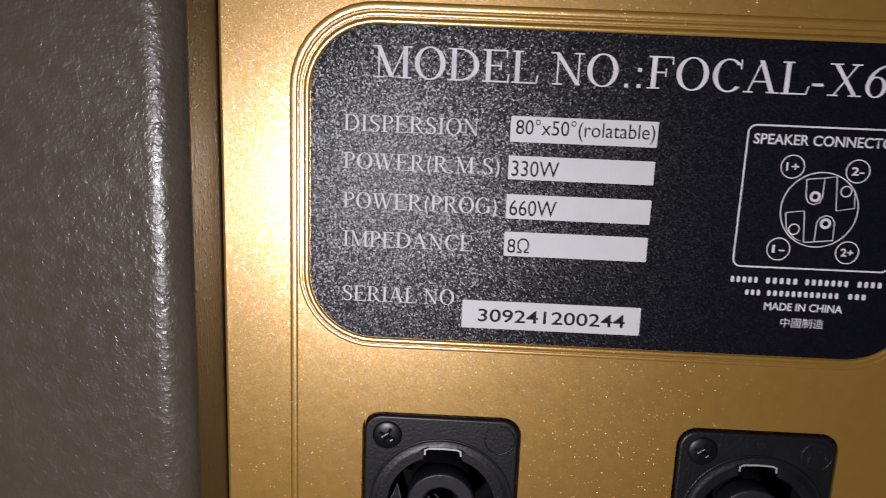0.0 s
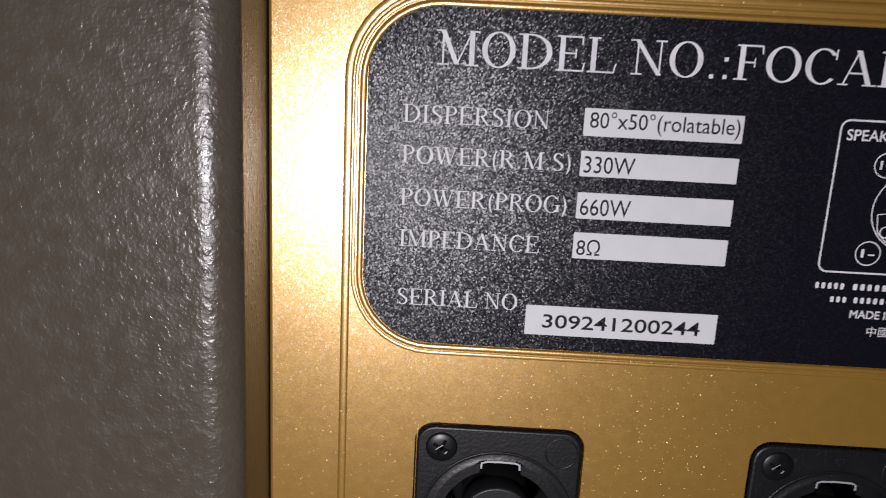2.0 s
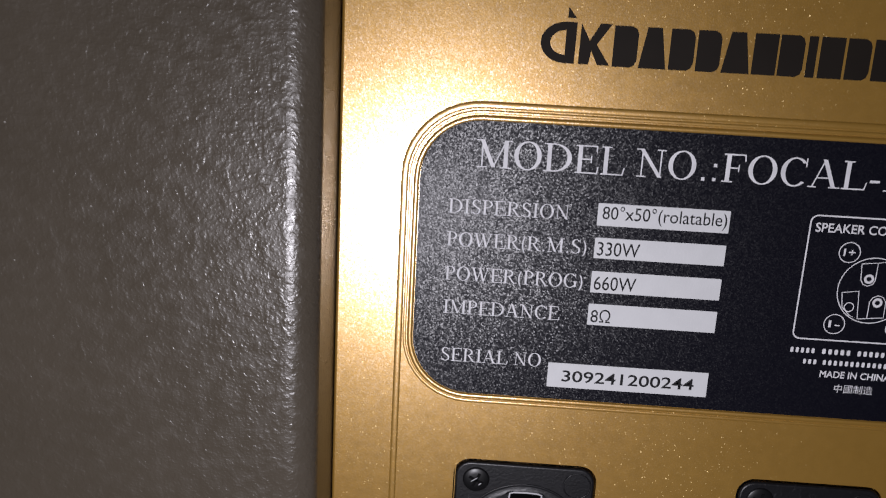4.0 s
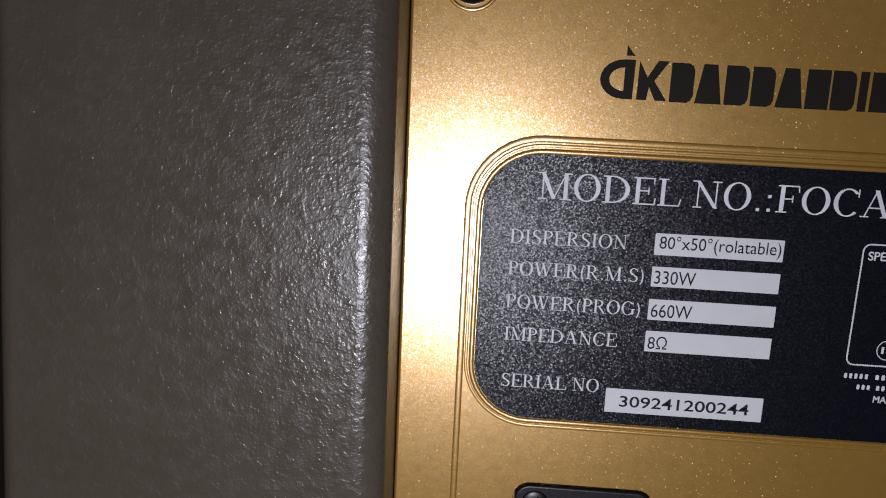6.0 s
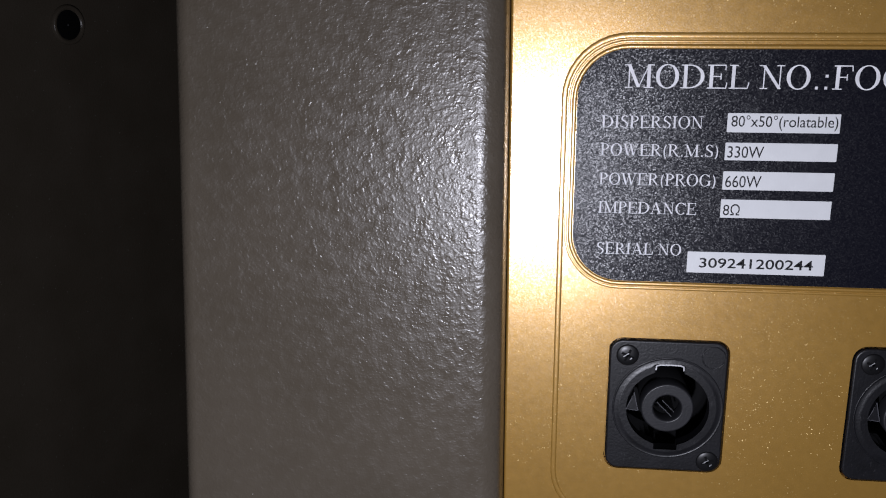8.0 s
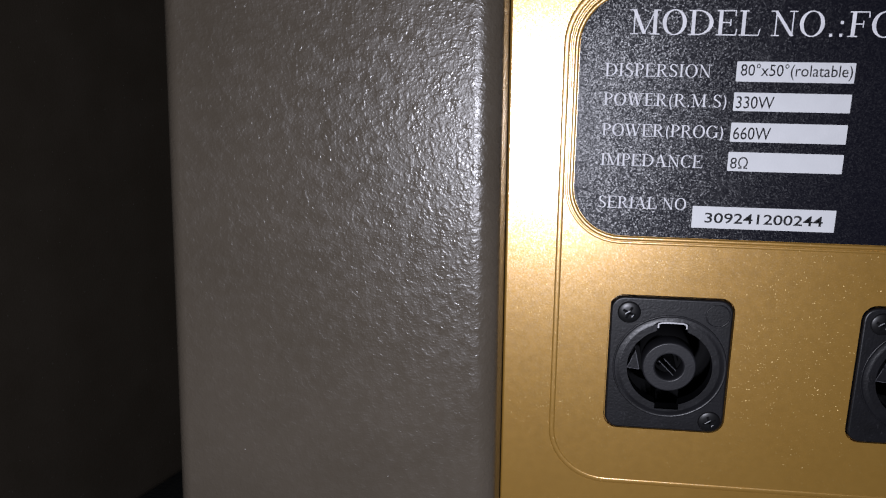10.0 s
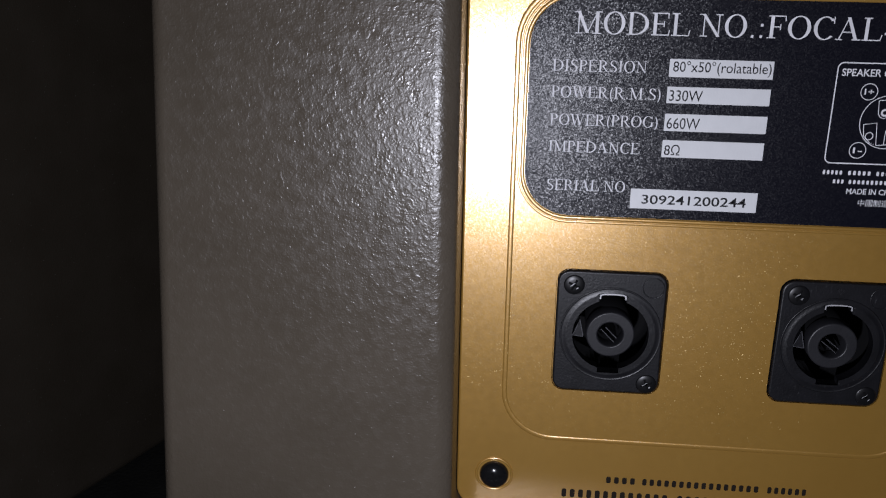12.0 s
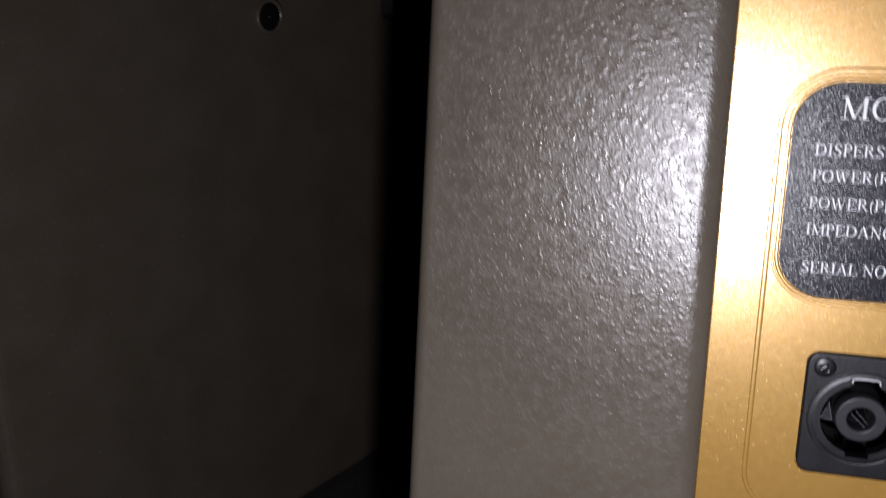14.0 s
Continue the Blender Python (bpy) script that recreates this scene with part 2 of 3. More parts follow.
# ---- writing ----
def sans(name, text, x0, x1, z0, z1, d, mat, parent, bold=0.0):
    """A line in the built-in font, fitted into a box."""
    curve = bpy.data.curves.new(name, "FONT")
    curve.body, curve.size, curve.offset, curve.resolution_u = text, 1.0, bold, 4
    tmp = new(name, curve)
    me = bpy.data.meshes.new_from_object(tmp.evaluated_get(bpy.context.evaluated_depsgraph_get()))
    bpy.data.objects.remove(tmp)
    bpy.data.curves.remove(curve)
    co = np.array([v.co[:] for v in me.vertices])
    lo, hi = co.min(0), co.max(0)
    for v in me.vertices:
        v.co = P(x0 + (v.co.x - lo[0]) / (hi[0] - lo[0]) * (x1 - x0), z0 + (v.co.y - lo[1]) / (hi[1] - lo[1]) * (z1 - z0), d)
    me.name = name
    me.materials.clear()
    me.materials.append(mat)
    ob = new(name, me)
    ob.parent = parent
    return ob


# Roman capitals: L x0 y0 x1 y1 width | E cx cy rx ry from to thick thin | S x y width (serif). Cap height 1.
ROMAN = {
    "M": (1.30, "L .22 0 .22 1 .05|L .20 1 .63 .03 .15|L .63 .03 1.06 1 .05|L 1.06 0 1.06 1 .15|S .22 0 .34|S 1.06 0 .40|S .14 1 .26|S 1.14 1 .26"),
    "O": (1.09, "E .545 .5 .49 .52 0 360 .16 .045"),
    "D": (1.09, "L .22 0 .22 1 .15|E .40 .5 .62 .5 -90 90 .16 .045|L .1 .98 .44 .98 .045|L .1 .02 .44 .02 .045|S .18 0 .32|S .18 1 .32"),
    "E": (0.92, "L .22 0 .22 1 .15|L .05 .98 .80 .98 .05|L .05 .02 .82 .02 .05|L .22 .51 .62 .51 .05|L .80 1 .80 .77 .045|L .84 0 .88 .26 .045|L .62 .38 .62 .64 .045"),
    "L": (0.90, "L .22 0 .22 1 .15|L .05 .02 .80 .02 .05|L .82 0 .88 .27 .045|S .22 1 .36"),
    "N": (1.09, "L .22 0 .22 1 .05|L .18 1 .88 .01 .15|L .88 0 .88 1 .05|S .22 0 .32|S .12 1 .26|S .88 1 .32"),
    "F": (0.84, "L .22 0 .22 1 .15|L .05 .98 .76 .98 .05|L .22 .51 .58 .51 .05|L .76 1 .78 .76 .045|L .58 .38 .58 .64 .045|S .22 0 .38"),
    "C": (1.00, "E .54 .5 .48 .52 42 318 .16 .05|L .90 1 .90 .70 .045|L .90 .80 .86 .84 .05"),
    "A": (1.09, "L .50 1 .88 .02 .15|L .52 1 .16 .02 .05|L .26 .35 .76 .35 .05|S .16 0 .30|S .90 0 .38"),
    "X": (1.09, "L .22 .98 .86 .02 .15|L .86 .98 .22 .02 .055|S .22 1 .40|S .84 1 .32|S .20 0 .32|S .86 0 .40"),
    "6": (0.76, "E .38 .32 .32 .33 0 360 .13 .045|E .76 .30 .70 .72 100 176 .13 .05"),
    "I": (0.50, "L .25 0 .25 1 .15|S .25 0 .40|S .25 1 .40"),
    "S": (0.80, "E .40 .75 .29 .26 30 270 .13 .05|E .40 .25 .32 .27 -150 90 .13 .05|L .67 1 .67 .74 .04|L .10 0 .10 .27 .04|L .26 .62 .56 .40 .13"),
    "P": (0.84, "L .22 0 .22 1 .15|E .38 .74 .39 .26 -90 90 .14 .045|L .1 .98 .40 .98 .045|L .22 .50 .40 .50 .045|S .22 0 .38|S .18 1 .30"),
    "R": (1.00, "L .22 0 .22 1 .15|E .38 .74 .39 .26 -90 90 .14 .045|L .1 .98 .40 .98 .045|L .22 .50 .42 .50 .045|L .46 .50 .84 .02 .14|S .22 0 .38|S .18 1 .30|S .90 0 .26"),
    "W": (1.42, "L .18 .98 .46 .02 .14|L .46 .02 .74 .98 .05|L .66 .98 .94 .02 .14|L .94 .02 1.24 .98 .05|S .18 1 .36|S .68 1 .36|S 1.24 1 .28"),
    "G": (1.09, "E .54 .5 .48 .52 42 318 .16 .05|L .90 1 .90 .72 .045|L .90 .06 .90 .42 .14|S .90 .42 .34"),
    "(": (0.48, "E .56 .38 .42 .70 125 235 .11 .04"),
    ")": (0.48, "E -.08 .38 .42 .70 -55 55 .11 .04"),
    ".": (0.40, "L .16 .06 .28 .06 .12"),
    ":": (0.42, "L .15 .06 .27 .06 .12|L .15 .56 .27 .56 .12"),
    "-": (0.52, "L .08 .32 .42 .32 .09"),
    " ": (0.40, ""),
}


def roman(name, text, x0, x1, z0, cap, d, mat, parent):
    """A line of seriffed capitals from x0 to x1 on the baseline z0."""
    bm = bmesh.new()
    total = sum(ROMAN[c][0] for c in text)
    k, at, lift = (x1 - x0) / total, 0.0, 0
    sx = k

    def quad(pts):
        nonlocal lift
        lift += 1
        bm.faces.new([bm.verts.new(P(x0 + (at + x) * sx, z0 + z * cap, d + 0.004 * (lift % 9))) for x, z in pts])

    for c in text:
        wide, marks = ROMAN[c]
        for mark in filter(None, marks.split("|")):
            kind, *v = mark.split()
            v = [float(a) for a in v]
            if kind == "L":
                ax, az, bx, bz, w = v
                if abs(bx - ax) > abs(bz - az) * 1.2:
                    quad([(ax, az - w / 2), (bx, bz - w / 2), (bx, bz + w / 2), (ax, az + w / 2)])
                else:
                    quad([(ax - w / 2, az), (ax + w / 2, az), (bx + w / 2, bz), (bx - w / 2, bz)])
            elif kind == "S":
                x, z, w = v
                s = 0.045 if z < 0.5 else -0.045
                quad([(x - w / 2, z), (x + w / 2, z), (x + w / 2, z + s), (x - w / 2, z + s)])
            else:
                cx, cz, rx, rz, a0, a1, thick, thin = v
                n = max(6, int(abs(a1 - a0) / 12))
                lift += 1
                rows = []
                for i in range(n + 1):
                    a = radians(a0 + (a1 - a0) * i / n)
                    ca, sa = math.cos(a), math.sin(a)
                    rows.append([bm.verts.new(P(x0 + (at + cx + q * ca) * sx, z0 + (cz + r * sa) * cap, d + 0.004 * (lift % 9)))
                                 for q, r in ((rx, rz), (rx - thick, rz - thin))])
                for a, b in zip(rows, rows[1:]):
                    bm.faces.new((a[0], b[0], b[1], a[1]))
        at += wide
    return part(name, bm, mat, parent)


def bars(name, spans, z0, z1, d, mat, parent, pitch=2.6):
    """Each word as a row of plain bars."""
    for a, b in spans:
        bm = bmesh.new()
        n = max(1, round((b - a) / pitch))
        for i in range(n):
            x = a + (b - a) * i / n
            poly(bm, round_rect(x, x + 0.58 * (b - a) / n, z0, z1, (z1 - z0) / 5, 2), d, 0.03)
        part(name, bm, mat, parent)


# ---- the place ----
def block(name, lo, hi, mat, label, category):
    bm = bmesh.new()
    bmesh.ops.create_cube(bm, size=1.0)
    for v in bm.verts:
        v.co = Vector([lo[i] + (v.co[i] + 0.5) * (hi[i] - lo[i]) for i in range(3)])
    return tagged(part(name, bm, mat), label, category, kind="structure")


block("floor", (-1.6, -1.4, -0.1), (1.6, 1.4, -0.028), CARPET, "dark dull floor under the loudspeakers", "floor")
block("wall_north", (-1.6, 1.4, -0.1), (1.6, 1.5, 2.3), WALLPAINT, "dull painted wall lost in the dark", "wall")
block("wall_south", (-1.6, -1.5, -0.1), (1.6, -1.4, 2.3), WALLPAINT, "dull painted wall lost in the dark", "wall")
block("wall_west", (-1.7, -1.5, -0.1), (-1.6, 1.5, 2.3), WALLPAINT, "dull painted wall lost in the dark", "wall")
block("wall_east", (1.6, -1.5, -0.1), (1.7, 1.5, 2.3), WALLPAINT, "dull painted wall lost in the dark", "wall")
block("ceiling", (-1.7, -1.5, 2.3), (1.7, 1.5, 2.4), WALLPAINT, "dull painted ceiling lost in the dark", "ceiling")

# ---- the loudspeaker ----
MID = 24.5                                    # middle of the back panel
speaker = tagged(new("loudspeaker"), "taupe textured loudspeaker cabinet with a recessed gold connector plate", "loudspeaker")
speaker.location = (MID / 1000, 0.12, 0.0)
PX0, PX1, PZ0, PZ1 = -35.3, 2 * MID + 35.3, -50.0, 110.0      # gold plate
FACE = 17.2                                   # the cabinet's face stands proud of the plate


def cabinet_body():
    def outer(inset, r):
        pts = round_rect(-101.0 + inset, 2 * MID + 101.0 - inset, -CZ * 1000 + 12 + inset, 262 - inset, max(r - inset, 1.0), 8)
        return [(x + (0.055 if x < MID else -0.055) * (z - 25), z) for x, z in pts]

    loops = [(outer(12, 8), -268), (outer(0, 8), -256)]
    for i in range(13):
        a = radians(90 * i / 12)
        loops.append((outer(3 * (1 - math.cos(a)), 12), FACE - 3 + 3 * math.sin(a)))
    bends = (0, 7, 14, 20, 27, 34, 40, 52, 64, 76, 86)      # a wide roll, then a tight turn into the recess
    g, d = 5.03, FACE
    for was, now in zip((0,) + bends, bends):
        radius = 6.2 if now <= 40 else 2.5
        g -= radius * (math.sin(radians(now)) - math.sin(radians(was)))
        d -= radius * (math.cos(radians(was)) - math.cos(radians(now)))
        loops.append((round_rect(PX0 - g, PX1 + g, PZ0 - g, PZ1 + g, 6 + g, 8), d))
    loops.append((round_rect(PX0 - 0.15, PX1 + 0.15, PZ0 - 0.15, PZ1 + 0.15, 6.15, 8), -32.0))
    return loft(bmesh.new(), loops, True, True, (1, 14, 25))


cabinet = part("cabinet", cabinet_body(), PAINT, speaker, "taupe hammered-texture paint")
cabinet.data.materials.append(smooth_paint())
for f in cabinet.data.polygons[24 * 36:26 * 36]:
    f.material_index = 1
for fx in (-75, 2 * MID + 75):
    for fy in (-20, -230):
        bm = bmesh.new()
        bmesh.ops.create_cone(bm, cap_ends=True, segments=24, radius1=0.014, radius2=0.017, depth=0.042,
                              matrix=Matrix.Translation((fx / 1000, -fy / 1000, -0.007)))
        part("rubber_foot", bm, PLASTIC, speaker, "black rubber foot")

SOCKETS = ((-0.6, -0.2, -45), (49.6, -0.2, -38))


def cut(ob, cutters):
    """Takes the cutters' volumes out of ob's mesh."""
    for bm in cutters:
        me = bpy.data.meshes.new("cutter")
        bmesh.ops.recalc_face_normals(bm, faces=bm.faces[:])
        bm.to_mesh(me)
        bm.free()
        tool = new("cutter", me)
        mod = ob.modifiers.new("cut", "BOOLEAN")
        mod.operation, mod.object, mod.solver = "DIFFERENCE", tool, "EXACT"
        done = bpy.data.meshes.new_from_object(ob.evaluated_get(bpy.context.evaluated_depsgraph_get()))
        ob.modifiers.remove(mod)
        done.name = ob.data.name
        ob.data = done
        bpy.data.objects.remove(tool)


def prism(pts, d0, d1):
    return loft(bmesh.new(), [(pts, d0), (pts, d1)], True, True, (0,))


plate = part("back_plate", rr_slab(PX0, PX1, PZ0, PZ1, 6, -3.9, 0.0, 0.5, 8), GOLD, speaker, "sparkling gold metallic plate with raised ribs")
cut(plate, [prism(circle(x, z, 11.2, 40), -8, 3) for x, z, _ in SOCKETS] + [prism(round_rect(x - 12.75, x + 12.75, z - 15.45, z + 15.45, 3.1, 6), -2.2, 3) for x, z, _ in SOCKETS])
BX0, BX1, BZ0, BZ1 = -24.3, 2 * MID + 24.3, -28.9, 78.1
part("rib", bead(lambda i: round_rect(BX0 + i, BX1 - i, BZ0 + i, BZ1 - i, 12.3 - i, 10), 0.62, 0.17, -0.02), GOLD, plate)
LX0, LX1, LZ0, LZ1 = -21.8, 70.8, 27.9, 75.7
part("label_rib", bead(lambda i: round_rect(LX0 - 0.55 + i, LX1 + 0.55 - i, LZ0 - 0.55 + i, LZ1 + 0.3 - i, 10.5 - i, 10), 0.5, 0.28, -0.02), GOLD, plate)

part("label_rib", bead(lambda i: round_rect(LX0 - 1.5 + i, LX1 + 1.5 - i, LZ0 - 1.5 + i, LZ1 + 1.3 - i, 11.5 - i, 10), 0.32, 0.1, -0.02), GOLD, plate)

# printed shapes of the maker's mark
INKD = 0.02
bm = bmesh.new()
rows = []
for i in range(13):
    a = radians(90 + 180 * i / 12)
    rows.append([bm.verts.new(P(0.1 + q * math.cos(a), 88.5 + r * math.sin(a), INKD)) for q, r in ((3.9, 3.2), (2.4, 1.9))])
for a, b in zip(rows, rows[1:]):
    bm.faces.new((a[0], b[0], b[1], a[1]))
part("emblem_arc", bm, BROWN_INK, plate)
for name, pts in (("emblem_stem", [(0.1, 85.3), (1.65, 85.3), (1.75, 91.7), (0.1, 91.7)]),
                  ("emblem_tip", [(0.2, 92.3), (1.6, 92.3), (0.2, 94.0)]),
                  ("emblem_block", [(2.3, 85.3), (3.9, 85.3), (4.3, 88.0), (3.7, 89.3), (2.4, 91.6)]),
                  ("emblem_upper_arm", [(3.7, 88.7), (5.4, 91.7), (7.2, 91.7), (4.95, 88.4), (4.2, 87.5)]),
                  ("emblem_lower_arm", [(4.1, 87.7), (4.95, 88.5), (7.2, 85.3), (5.3, 85.3)])):
    bm = bmesh.new()
    poly(bm, pts, 0.0, 0.037 if name.endswith("lower_arm") else 0.031 if name.endswith("upper_arm") else 0.025)
    part(name, bm, BROWN_INK, plate)
Z0, Z1 = 85.2, 91.55


def mark_shape(kind, a, b):
    """Plain blocks of the wordmark's rhythm: round-ended, tapered, straight."""
    w = b - a
    if kind == "round":
        return [(a, Z0), (a, Z1), (b - 1.0, Z1), (b - 0.3, Z1 - 0.4), (b, Z1 - 1.2), (b, Z0 + 1.2), (b - 0.3, Z0 + 0.4), (b - 1.0, Z0)]
    if kind == "taper":
        return [(a, Z0), (a + 0.24 * w, Z1), (b - 0.24 * w, Z1), (b, Z0)]
    return [(a, Z0), (a, Z1), (b, Z1), (b, Z0)]


for kind, a, b in (("round", 7.6, 11.4), ("taper", 11.7, 16.0), ("round", 16.4, 20.2), ("round", 20.6, 24.3), ("taper", 24.6, 29.0), ("bar", 29.3, 33.0),
                   ("round", 33.3, 37.1), ("bar", 37.6, 39.0), ("bar", 39.5, 43.2), ("round", 43.6, 47.3), ("round", 47.7, 51.2)):
    bm = bmesh.new()
    poly(bm, mark_shape(kind, a, b), 0.0, 0.025)
    part("mark_block", bm, BROWN_INK, plate)
bars("small_print", [(1.6, 9.4), (10.4, 39.0), (40.4, 50.2)], -40.5, -38.7, 0.0, BROWN_INK, plate, 1.75)
bars("small_print", [(-9.1, 17.6), (19.2, 29.6), (31.2, 58.0)], -45.2, -42.8, 0.0, BROWN_INK, plate, 2.0)

# label
label = part("label_panel", rr_slab(LX0, LX1, LZ0, LZ1, 10, -0.05, 0.12, 0.08, 10), FILM, speaker, "black grained specification label with white print")
T = 0.15
for text, x0, x1 in (("MODEL", -12.8, 11.3), ("NO.:", 13.0, 26.7), ("FOCAL-X6", 26.75, 61.2)):
    roman("heading", text, x0, x1, 67.95, 4.6, T, PRINT, label)
for text, x1, z in (("DISPERSION", 3.2, 60.05), ("POWER(R.M.S)", 6.7, 54.4), ("POWER(PROG)", 6.6, 48.4), ("IMPEDANCE", 3.0, 42.45), ("SERIAL NO", 0.6, 33.75)):
    roman("caption", text, -16.9, x1, z, 2.42, T, PRINT, label)
FX0, FX1 = 7.7, 29.2
for x0, z0, z1 in ((FX0, 59.4, 63.2), (FX0, 53.8, 57.35), (FX0, 47.8, 51.55), (FX0, 42.0, 45.8), (1.8, 30.2, 34.7)):
    bm = bmesh.new()
    poly(bm, round_rect(x0, FX1, z0, z1, 0.12, 2), 0.11, 0.06)
    part("white_field", bm, STICKER, label)
W = 0.19
sans("value", "80°x50°(rolatable)", 8.5, 28.8, 59.85, 62.8, W, INK, label)
sans("value", "330W", 8.2, 15.2, 54.3, 56.65, W, INK, label)
sans("value", "660W", 8.2, 15.2, 48.3, 50.7, W, INK, label)
sans("value", "8Ω", 8.2, 11.5, 42.5, 44.85, W, INK, label)
sans("serial_number", "309241200244", 4.3, 26.9, 31.3, 33.4, W, INK, label, 0.01)

# wiring diagram
bm = bmesh.new()
stroke(bm, round_rect(42.2, 65.5, 42.1, 63.4, 1.2, 6), 0.26, T, True)
part("diagram_frame", bm, PRINT, label)
sans("diagram_title", "SPEAKER CONNECTOR", 43.1, 64.6, 60.65, 62.2, T, PRINT, label, 0.015)
CX, CD = 53.9, 51.2
bm = bmesh.new()
stroke(bm, circle(CX, CD, 5.65, 48), 0.17, T, True)
part("diagram_ring", bm, PRINT, label)
for x, z, text in ((49.2, 57.5, "1+"), (58.7, 57.2, "2-"), (48.7, 45.0, "1-"), (58.9, 44.9, "2+")):
    bm = bmesh.new()
    stroke(bm, circle(x, z, 1.7, 32), 0.17, T, True)
    part("terminal_mark", bm, PRINT, label)
    sans("terminal_number", text, x - 0.95, x + 0.95, z - 0.62, z + 0.62, T, PRINT, label, 0.02)


def slot(outline, ring, filled):
    bm = bmesh.new()
    stroke(bm, [(CX + 0.965 * x, CD + 0.965 * z) for x, z in outline], 0.16, T + 0.004)
    part("diagram_slot", bm, PRINT, label)
    bm = bmesh.new()
    stroke(bm, circle(CX + ring[0], CD + ring[1], 0.62 if filled else 0.78, 24), 0.42 if filled else 0.17, T + 0.008, True)
    part("diagram_contact", bm, PRINT, label)


slot([(-2.5, 4.7), (-2.25, 1.9), (-1.8, 1.1), (-1.0, 0.8), (-0.1, 1.2), (0.2, 2.0), (0.2, 5.0), (-2.5, 4.7)], (-0.85, 2.0), True)
slot([(0.2, 5.0), (2.0, 5.3), (2.55, 0.0), (5.3, 0.5), (5.0, 2.8)], (3.55, 2.95), False)
slot([(-5.0, -0.6), (-2.2, -0.2), (-1.7, -5.2), (-3.2, -4.6), (-4.6, -3.2), (-5.0, -0.6)], (-3.3, -3.05), False)
slot([(-1.7, -5.2), (2.7, -4.7), (2.6, -1.8), (2.0, -1.0), (1.2, -0.8), (0.3, -1.2), (-0.1, -2.0), (-0.1, -5.0)], (1.2, -2.0), True)
bars("small_print", [(42.2, 46.6), (47.5, 52.6), (53.4, 60.2), (61.2, 65.2)], 39.55, 40.5, 0.12, PRINT, label, 0.95)
bars("small_print", [(44.6, 47.2), (47.9, 59.0), (60.1, 63.1)], 37.6, 38.5, 0.12, PRINT, label, 0.95)
sans("origin_line", "MADE IN CHINA", 47.7, 59.5, 35.35, 36.6, T, PRINT, label, 0.02)
sans("origin_line", "中國制造", 50.5, 57.0, 32.7, 34.25, T, PRINT, label)


def cross(cx, cz, r, w, d, turn):
    bm = bmesh.new()
    pts = [(w, w), (w, r), (-w, r), (-w, w), (-r, w), (-r, -w), (-w, -w), (-w, -r), (w, -r), (w, -w), (r, -w), (r, w)]
    c, s = math.cos(radians(turn)), math.sin(radians(turn))
    poly(bm, [(cx + x * c - z * s, cz + x * s + z * c) for x, z in pts], d - 0.1, 0.12)
    return bm


def dome(r, h, d0, n=6):
    return [(r, d0 - 0.3)] + [(r * math.cos(radians(80 * i / n)), d0 + h * math.sin(radians(80 * i / n))) for i in range(n + 1)]


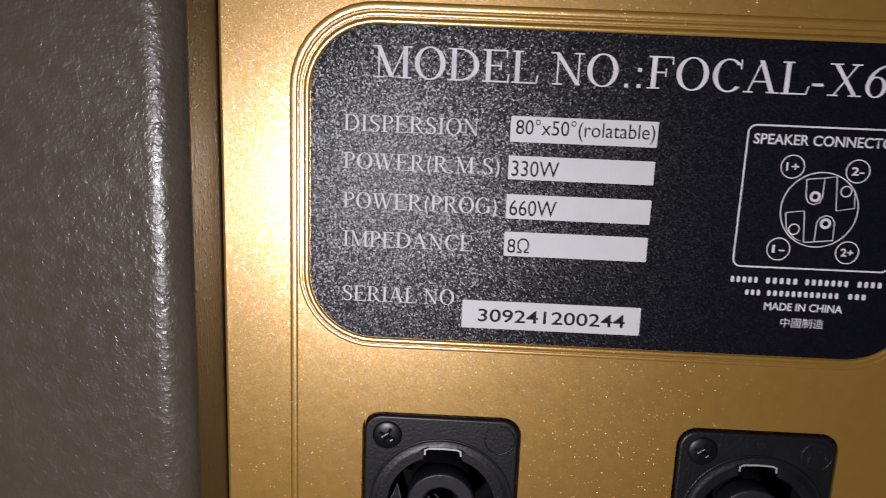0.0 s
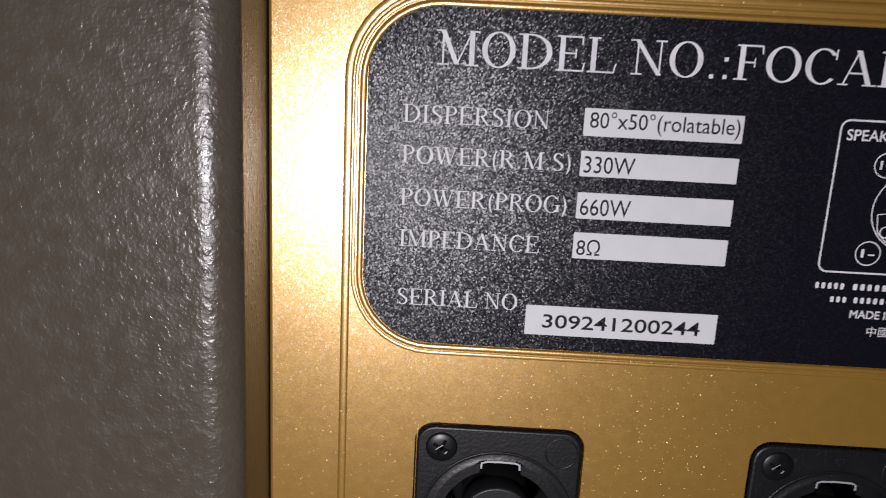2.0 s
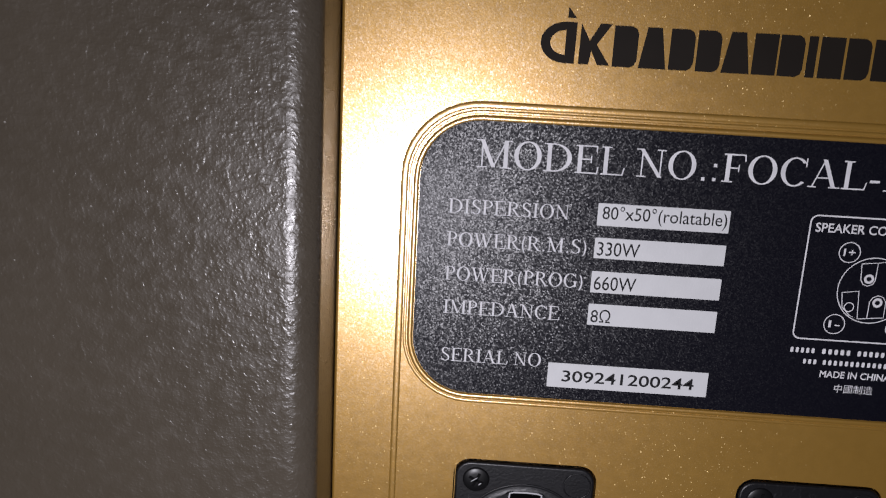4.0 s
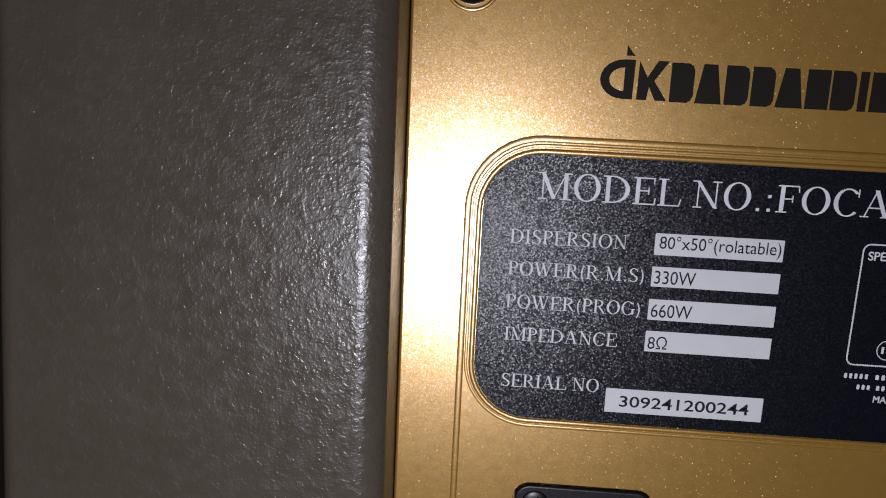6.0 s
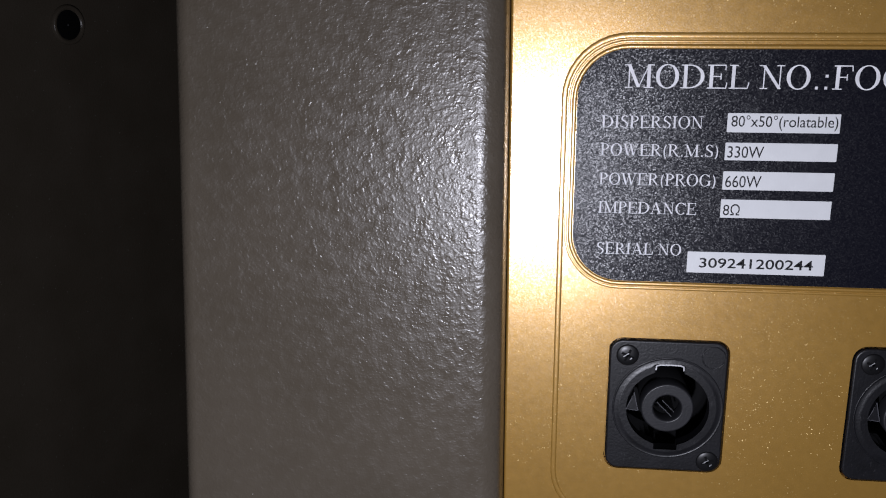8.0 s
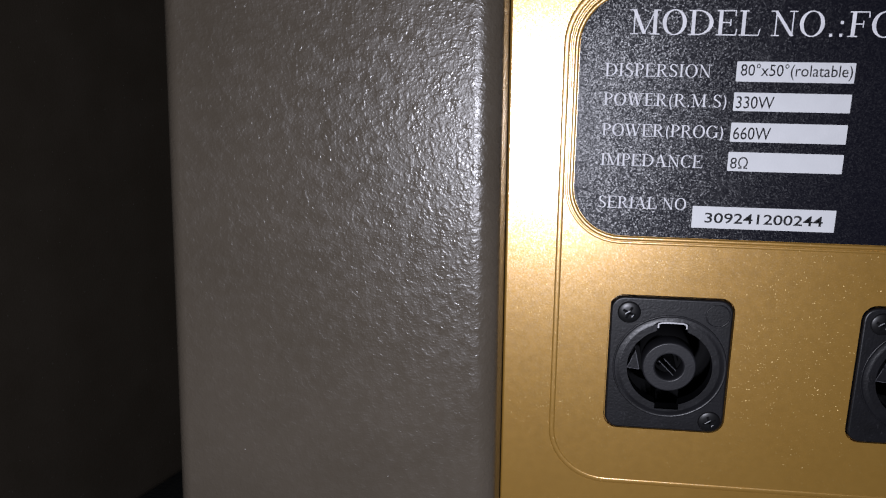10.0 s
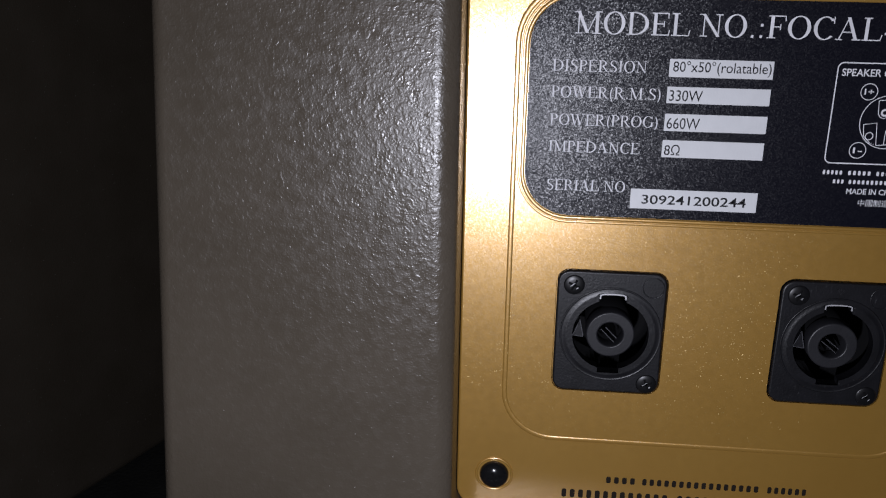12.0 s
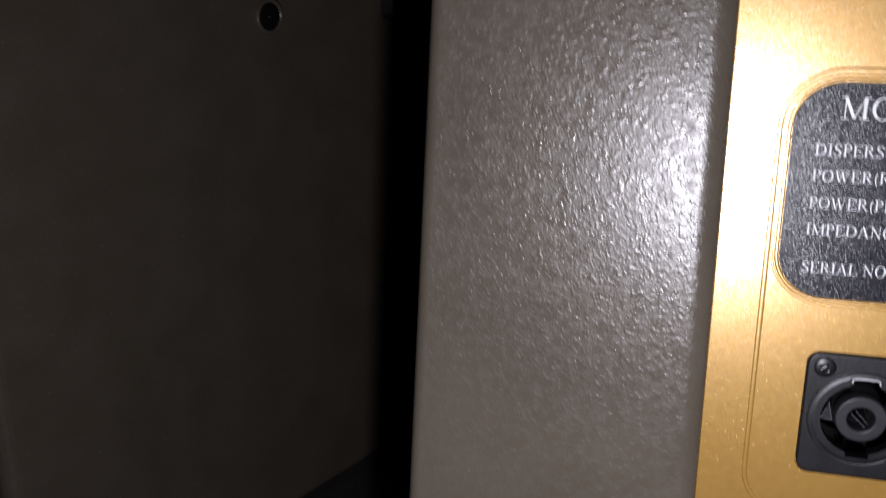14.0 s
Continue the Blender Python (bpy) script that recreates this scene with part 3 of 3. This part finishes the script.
def socket(cx, cz, turn):
    """A round locking loudspeaker socket: flange with two screws, low boss, locking well and core."""
    top, boss = 0.5, 0.75
    k = part("speaker_socket", rr_slab(cx - 12.4, cx + 12.4, cz - 15.1, cz + 15.1, 2.8, -2.18, top, 0.45, 6), PLASTIC, speaker, "black plastic four-pole loudspeaker socket")
    cx, cz = cx + 0.35, cz - 0.3          # the well sits a little off the flange's middle

    def well():
        return [prism(circle(cx, cz, 8.8, 56), -6, 5),
                prism([(cx - 3.1, cz + 7), (cx + 3.1, cz + 7), (cx + 3.1, cz + 9.9), (cx - 3.1, cz + 9.9)], -6, 5),
                prism([(cx - 2.5, cz - 7), (cx + 2.5, cz - 7), (cx + 2.5, cz - 9.7), (cx - 2.5, cz - 9.7)], -6, 5)]

    cut(k, well())
    ring = part("boss", loft(bmesh.new(), [(circle(cx, cz, r, 64), d) for r, d in ((11.75, top - 0.3), (11.75, top + 0.02), (11.6, top + 0.14), (11.45, top + 0.05), (11.2, top + 0.03), (10.6, boss - 0.08), (10.2, boss))],
                             True, True, (0,)), PLASTIC, k)
    cut(ring, well())
    # housing and core walls coloured near-black for the shade in the well
    part("housing", lathe(cx, cz, [(10.9, -0.12), (10.7, -0.2), (10.6, -13.8), (9.0, -14.0)], 56), SHADE_BLACK, k)
    part("core", lathe(cx, cz, [(5.4, -14.0), (5.4, -1.5), (3.0, -1.6), (2.95, -10.0)], 48), SHADE_BLACK, k)
    part("core_face", loft(bmesh.new(), [(circle(cx, cz, r, 48), d + boss - 1.0)
                                         for r, d in ((5.6, -3.0), (5.6, 0.55), (5.45, 0.72), (5.25, 0.8), (3.3, 0.8), (3.1, 0.72), (2.95, 0.5), (2.9, -3.0))], flat=(3,)),
         GREY_PLASTIC, k, "dark grey ring")
    c, s = math.cos(radians(turn)), math.sin(radians(turn))

    def turned(pts):
        return [(cx + (x * c - z * s), cz + (x * s + z * c)) for x, z in pts]

    for o, half in ((-0.75, 2.3), (0.35, 1.9)):
        bm = bmesh.new()
        poly(bm, turned([(-half, o - 0.16), (half, o - 0.16), (half, o + 0.16), (-half, o + 0.16)]), -8.0, 7.8)
        blade = part("contact_blade", bm, GLOSS, k)
        # thin pale stroke painted as the glint on the blade
        bm = bmesh.new()
        stroke(bm, turned([(-half, o - 0.06), (half, o - 0.06)]), 0.13, -0.17)
        part("blade_glint", bm, PALE_EDGE, blade, "painted glint along the blade")
    bm = bmesh.new()
    stroke(bm, [(cx - 2.9, cz + 8.9), (cx - 2.85, cz + 9.8), (cx - 2.2, cz + 10.05), (cx, cz + 10.15), (cx + 2.2, cz + 10.05), (cx + 2.85, cz + 9.8), (cx + 2.9, cz + 8.9)], 0.3, boss + 0.05)
    part("latch", bm, STEEL, k, "bright steel latch edge")
    tab = [(cx - 8.7, cz - 0.6), (cx - 6.2, cz - 0.9), (cx - 7.2, cz + 3.4)]
    bm = bmesh.new()
    poly(bm, tab, -1.6, 1.9)
    catch = part("latch_tab", bm, PLASTIC, k)
    bm = bmesh.new()
    stroke(bm, [tab[1], tab[0], ((tab[0][0] + tab[2][0]) / 2 + 0.1, (tab[0][1] + tab[2][1]) / 2), tab[2], tab[1]], 0.16, 0.34)
    part("tab_edge", bm, PALE_EDGE, catch, "pale edge line")
    part("mould_mark", bead(lambda i: circle(cx + 9.0, cz + 12, 2.4 - i, 28), 0.14, 0.14, top - 0.02), PLASTIC, k)
    bm = bmesh.new()
    stroke(bm, [(cx - 0.7, cz + 13.8), (cx, cz + 12.6), (cx + 0.7, cz + 13.8), (cx - 0.7, cz + 13.8)], 0.2, top + 0.05)
    part("mould_arrow", bm, GREY_PLASTIC, k)
    for a, b, t in ((-9.0, 12, 20 + turn), (9.2, -12.2, 65 + turn)):
        head = part("screw", lathe(cx + a, cz + b, [(2.45, top - 0.1), (2.35, top + 0.1), (2.1, top + 0.22), (1.2, top + 0.34), (0.3, top + 0.38)], 28), SCREW, k, "black cross-head screw")
        part("screw_cross", cross(cx + a, cz + b, 1.4, 0.26, top + 0.36, t), SHADE_BLACK, head)
        # two bright strokes stand in for glints on the blackened head
        bm = bmesh.new()
        stroke(bm, [(cx + a - 0.9, cz + b - 0.3), (cx + a + 0.2, cz + b + 0.5)], 0.13, top + 0.44)
        stroke(bm, [(cx + a + 0.5, cz + b - 0.9), (cx + a + 0.9, cz + b - 0.5)], 0.16, top + 0.44)
        part("screw_glint", bm, STEEL, head, "painted glint on the screw head")
    return k


for x, z, turn in SOCKETS:
    socket(x, z, turn)

for off, sz, t in ((26.0, -39.9, 15), (25.4, 102.8, 50)):
    for sx in (-off, 2 * MID + off):
        s = part("plate_screw", lathe(sx, sz, dome(3.6, 2.0, 0.4), 36), GLOSS, speaker, "glossy black domed screw")
        part("screw_cross", cross(sx, sz, 1.7, 0.3, 2.38, t), SHADE_BLACK, s)
        part("screw_boss", bead(lambda i: circle(sx, sz, 4.4 - i, 40), 0.35, 0.3, -0.02), GOLD, s, "gold raised ring")

# ---- the neighbouring cabinet in the dark ----
neighbour = tagged(new("loudspeaker"), "dark taupe loudspeaker cabinet standing beside in shadow", "loudspeaker")
TURN2 = -22.0
neighbour.matrix_basis = pose(-0.3212, 0.0894, -0.02, 0, 0, TURN2)


def beside(name, bm, mat, parent, label=""):
    ob = part(name, bm, mat, None, label)
    ob.parent = parent
    return ob


def neighbour_body():
    """x to the left of the seen side is inside; the seen side lies at x = 0 and runs along y."""
    bm = bmesh.new()
    bmesh.ops.create_cube(bm, size=1.0)
    for v in bm.verts:
        v.co = Vector((-0.26 + (v.co.x + 0.5) * 0.26, (v.co.y + 0.5) * 0.60, 0.0 + (v.co.z + 0.5) * 0.536))
    bmesh.ops.bevel(bm, geom=bm.edges[:], offset=0.007, segments=5, profile=0.5, affect="EDGES")
    return bm


body2 = beside("cabinet", neighbour_body(), PAINT, neighbour)
for fx in (-0.22, -0.04):
    for fy in (0.04, 0.56):
        bm = bmesh.new()
        bmesh.ops.create_cone(bm, cap_ends=True, segments=24, radius1=0.013, radius2=0.016, depth=0.016, matrix=Matrix.Translation((fx, fy, 0.0)))
        beside("rubber_foot", bm, PLASTIC, neighbour)
SIDE_Y, SIDE_Z = 0.170, 0.2895


def ring_on_side(profile, n=36):
    bm = bmesh.new()
    rings = [[bm.verts.new((d, SIDE_Y + r * math.cos(2 * math.pi * i / n), SIDE_Z + r * math.sin(2 * math.pi * i / n))) for i in range(n)] for r, d in profile]
    for a, b in zip(rings, rings[1:]):
        for i in range(n):
            bm.faces.new((a[i], a[(i + 1) % n], b[(i + 1) % n], b[i])).smooth = True
    bm.faces.new(rings[-1])
    return bm


beside("rigging_point", ring_on_side([(0.0094, 0.0002), (0.0092, 0.0014), (0.0084, 0.0020), (0.0072, 0.0014), (0.0068, 0.0006)]), PAINT, neighbour, "raised taupe collar of the rigging hole")
# no real depth: a disc coloured as the hole's shaded inside
beside("rigging_hole", ring_on_side([(0.0070, 0.0009), (0.0067, 0.0010), (0.003, 0.0011)]), SHADE_BLACK, neighbour, "flat dark disc painted as the shade in the rigging hole")
beside("bolt_tip", ring_on_side([(0.0012, 0.0010), (0.0010, 0.0015), (0.0004, 0.0017)]), SCREW, neighbour)
bm = bmesh.new()
bmesh.ops.create_cube(bm, size=1.0)
for v in bm.verts:
    v.co = Vector((0.003 + v.co.x * 0.012, 0.274 + v.co.y * 0.030, 0.308 + v.co.z * 0.050))
bmesh.ops.bevel(bm, geom=bm.edges[:], offset=0.004, segments=4, profile=0.5, affect="EDGES")
beside("corner_guard", bm, GREY_PLASTIC, neighbour, "grey plastic fitting")
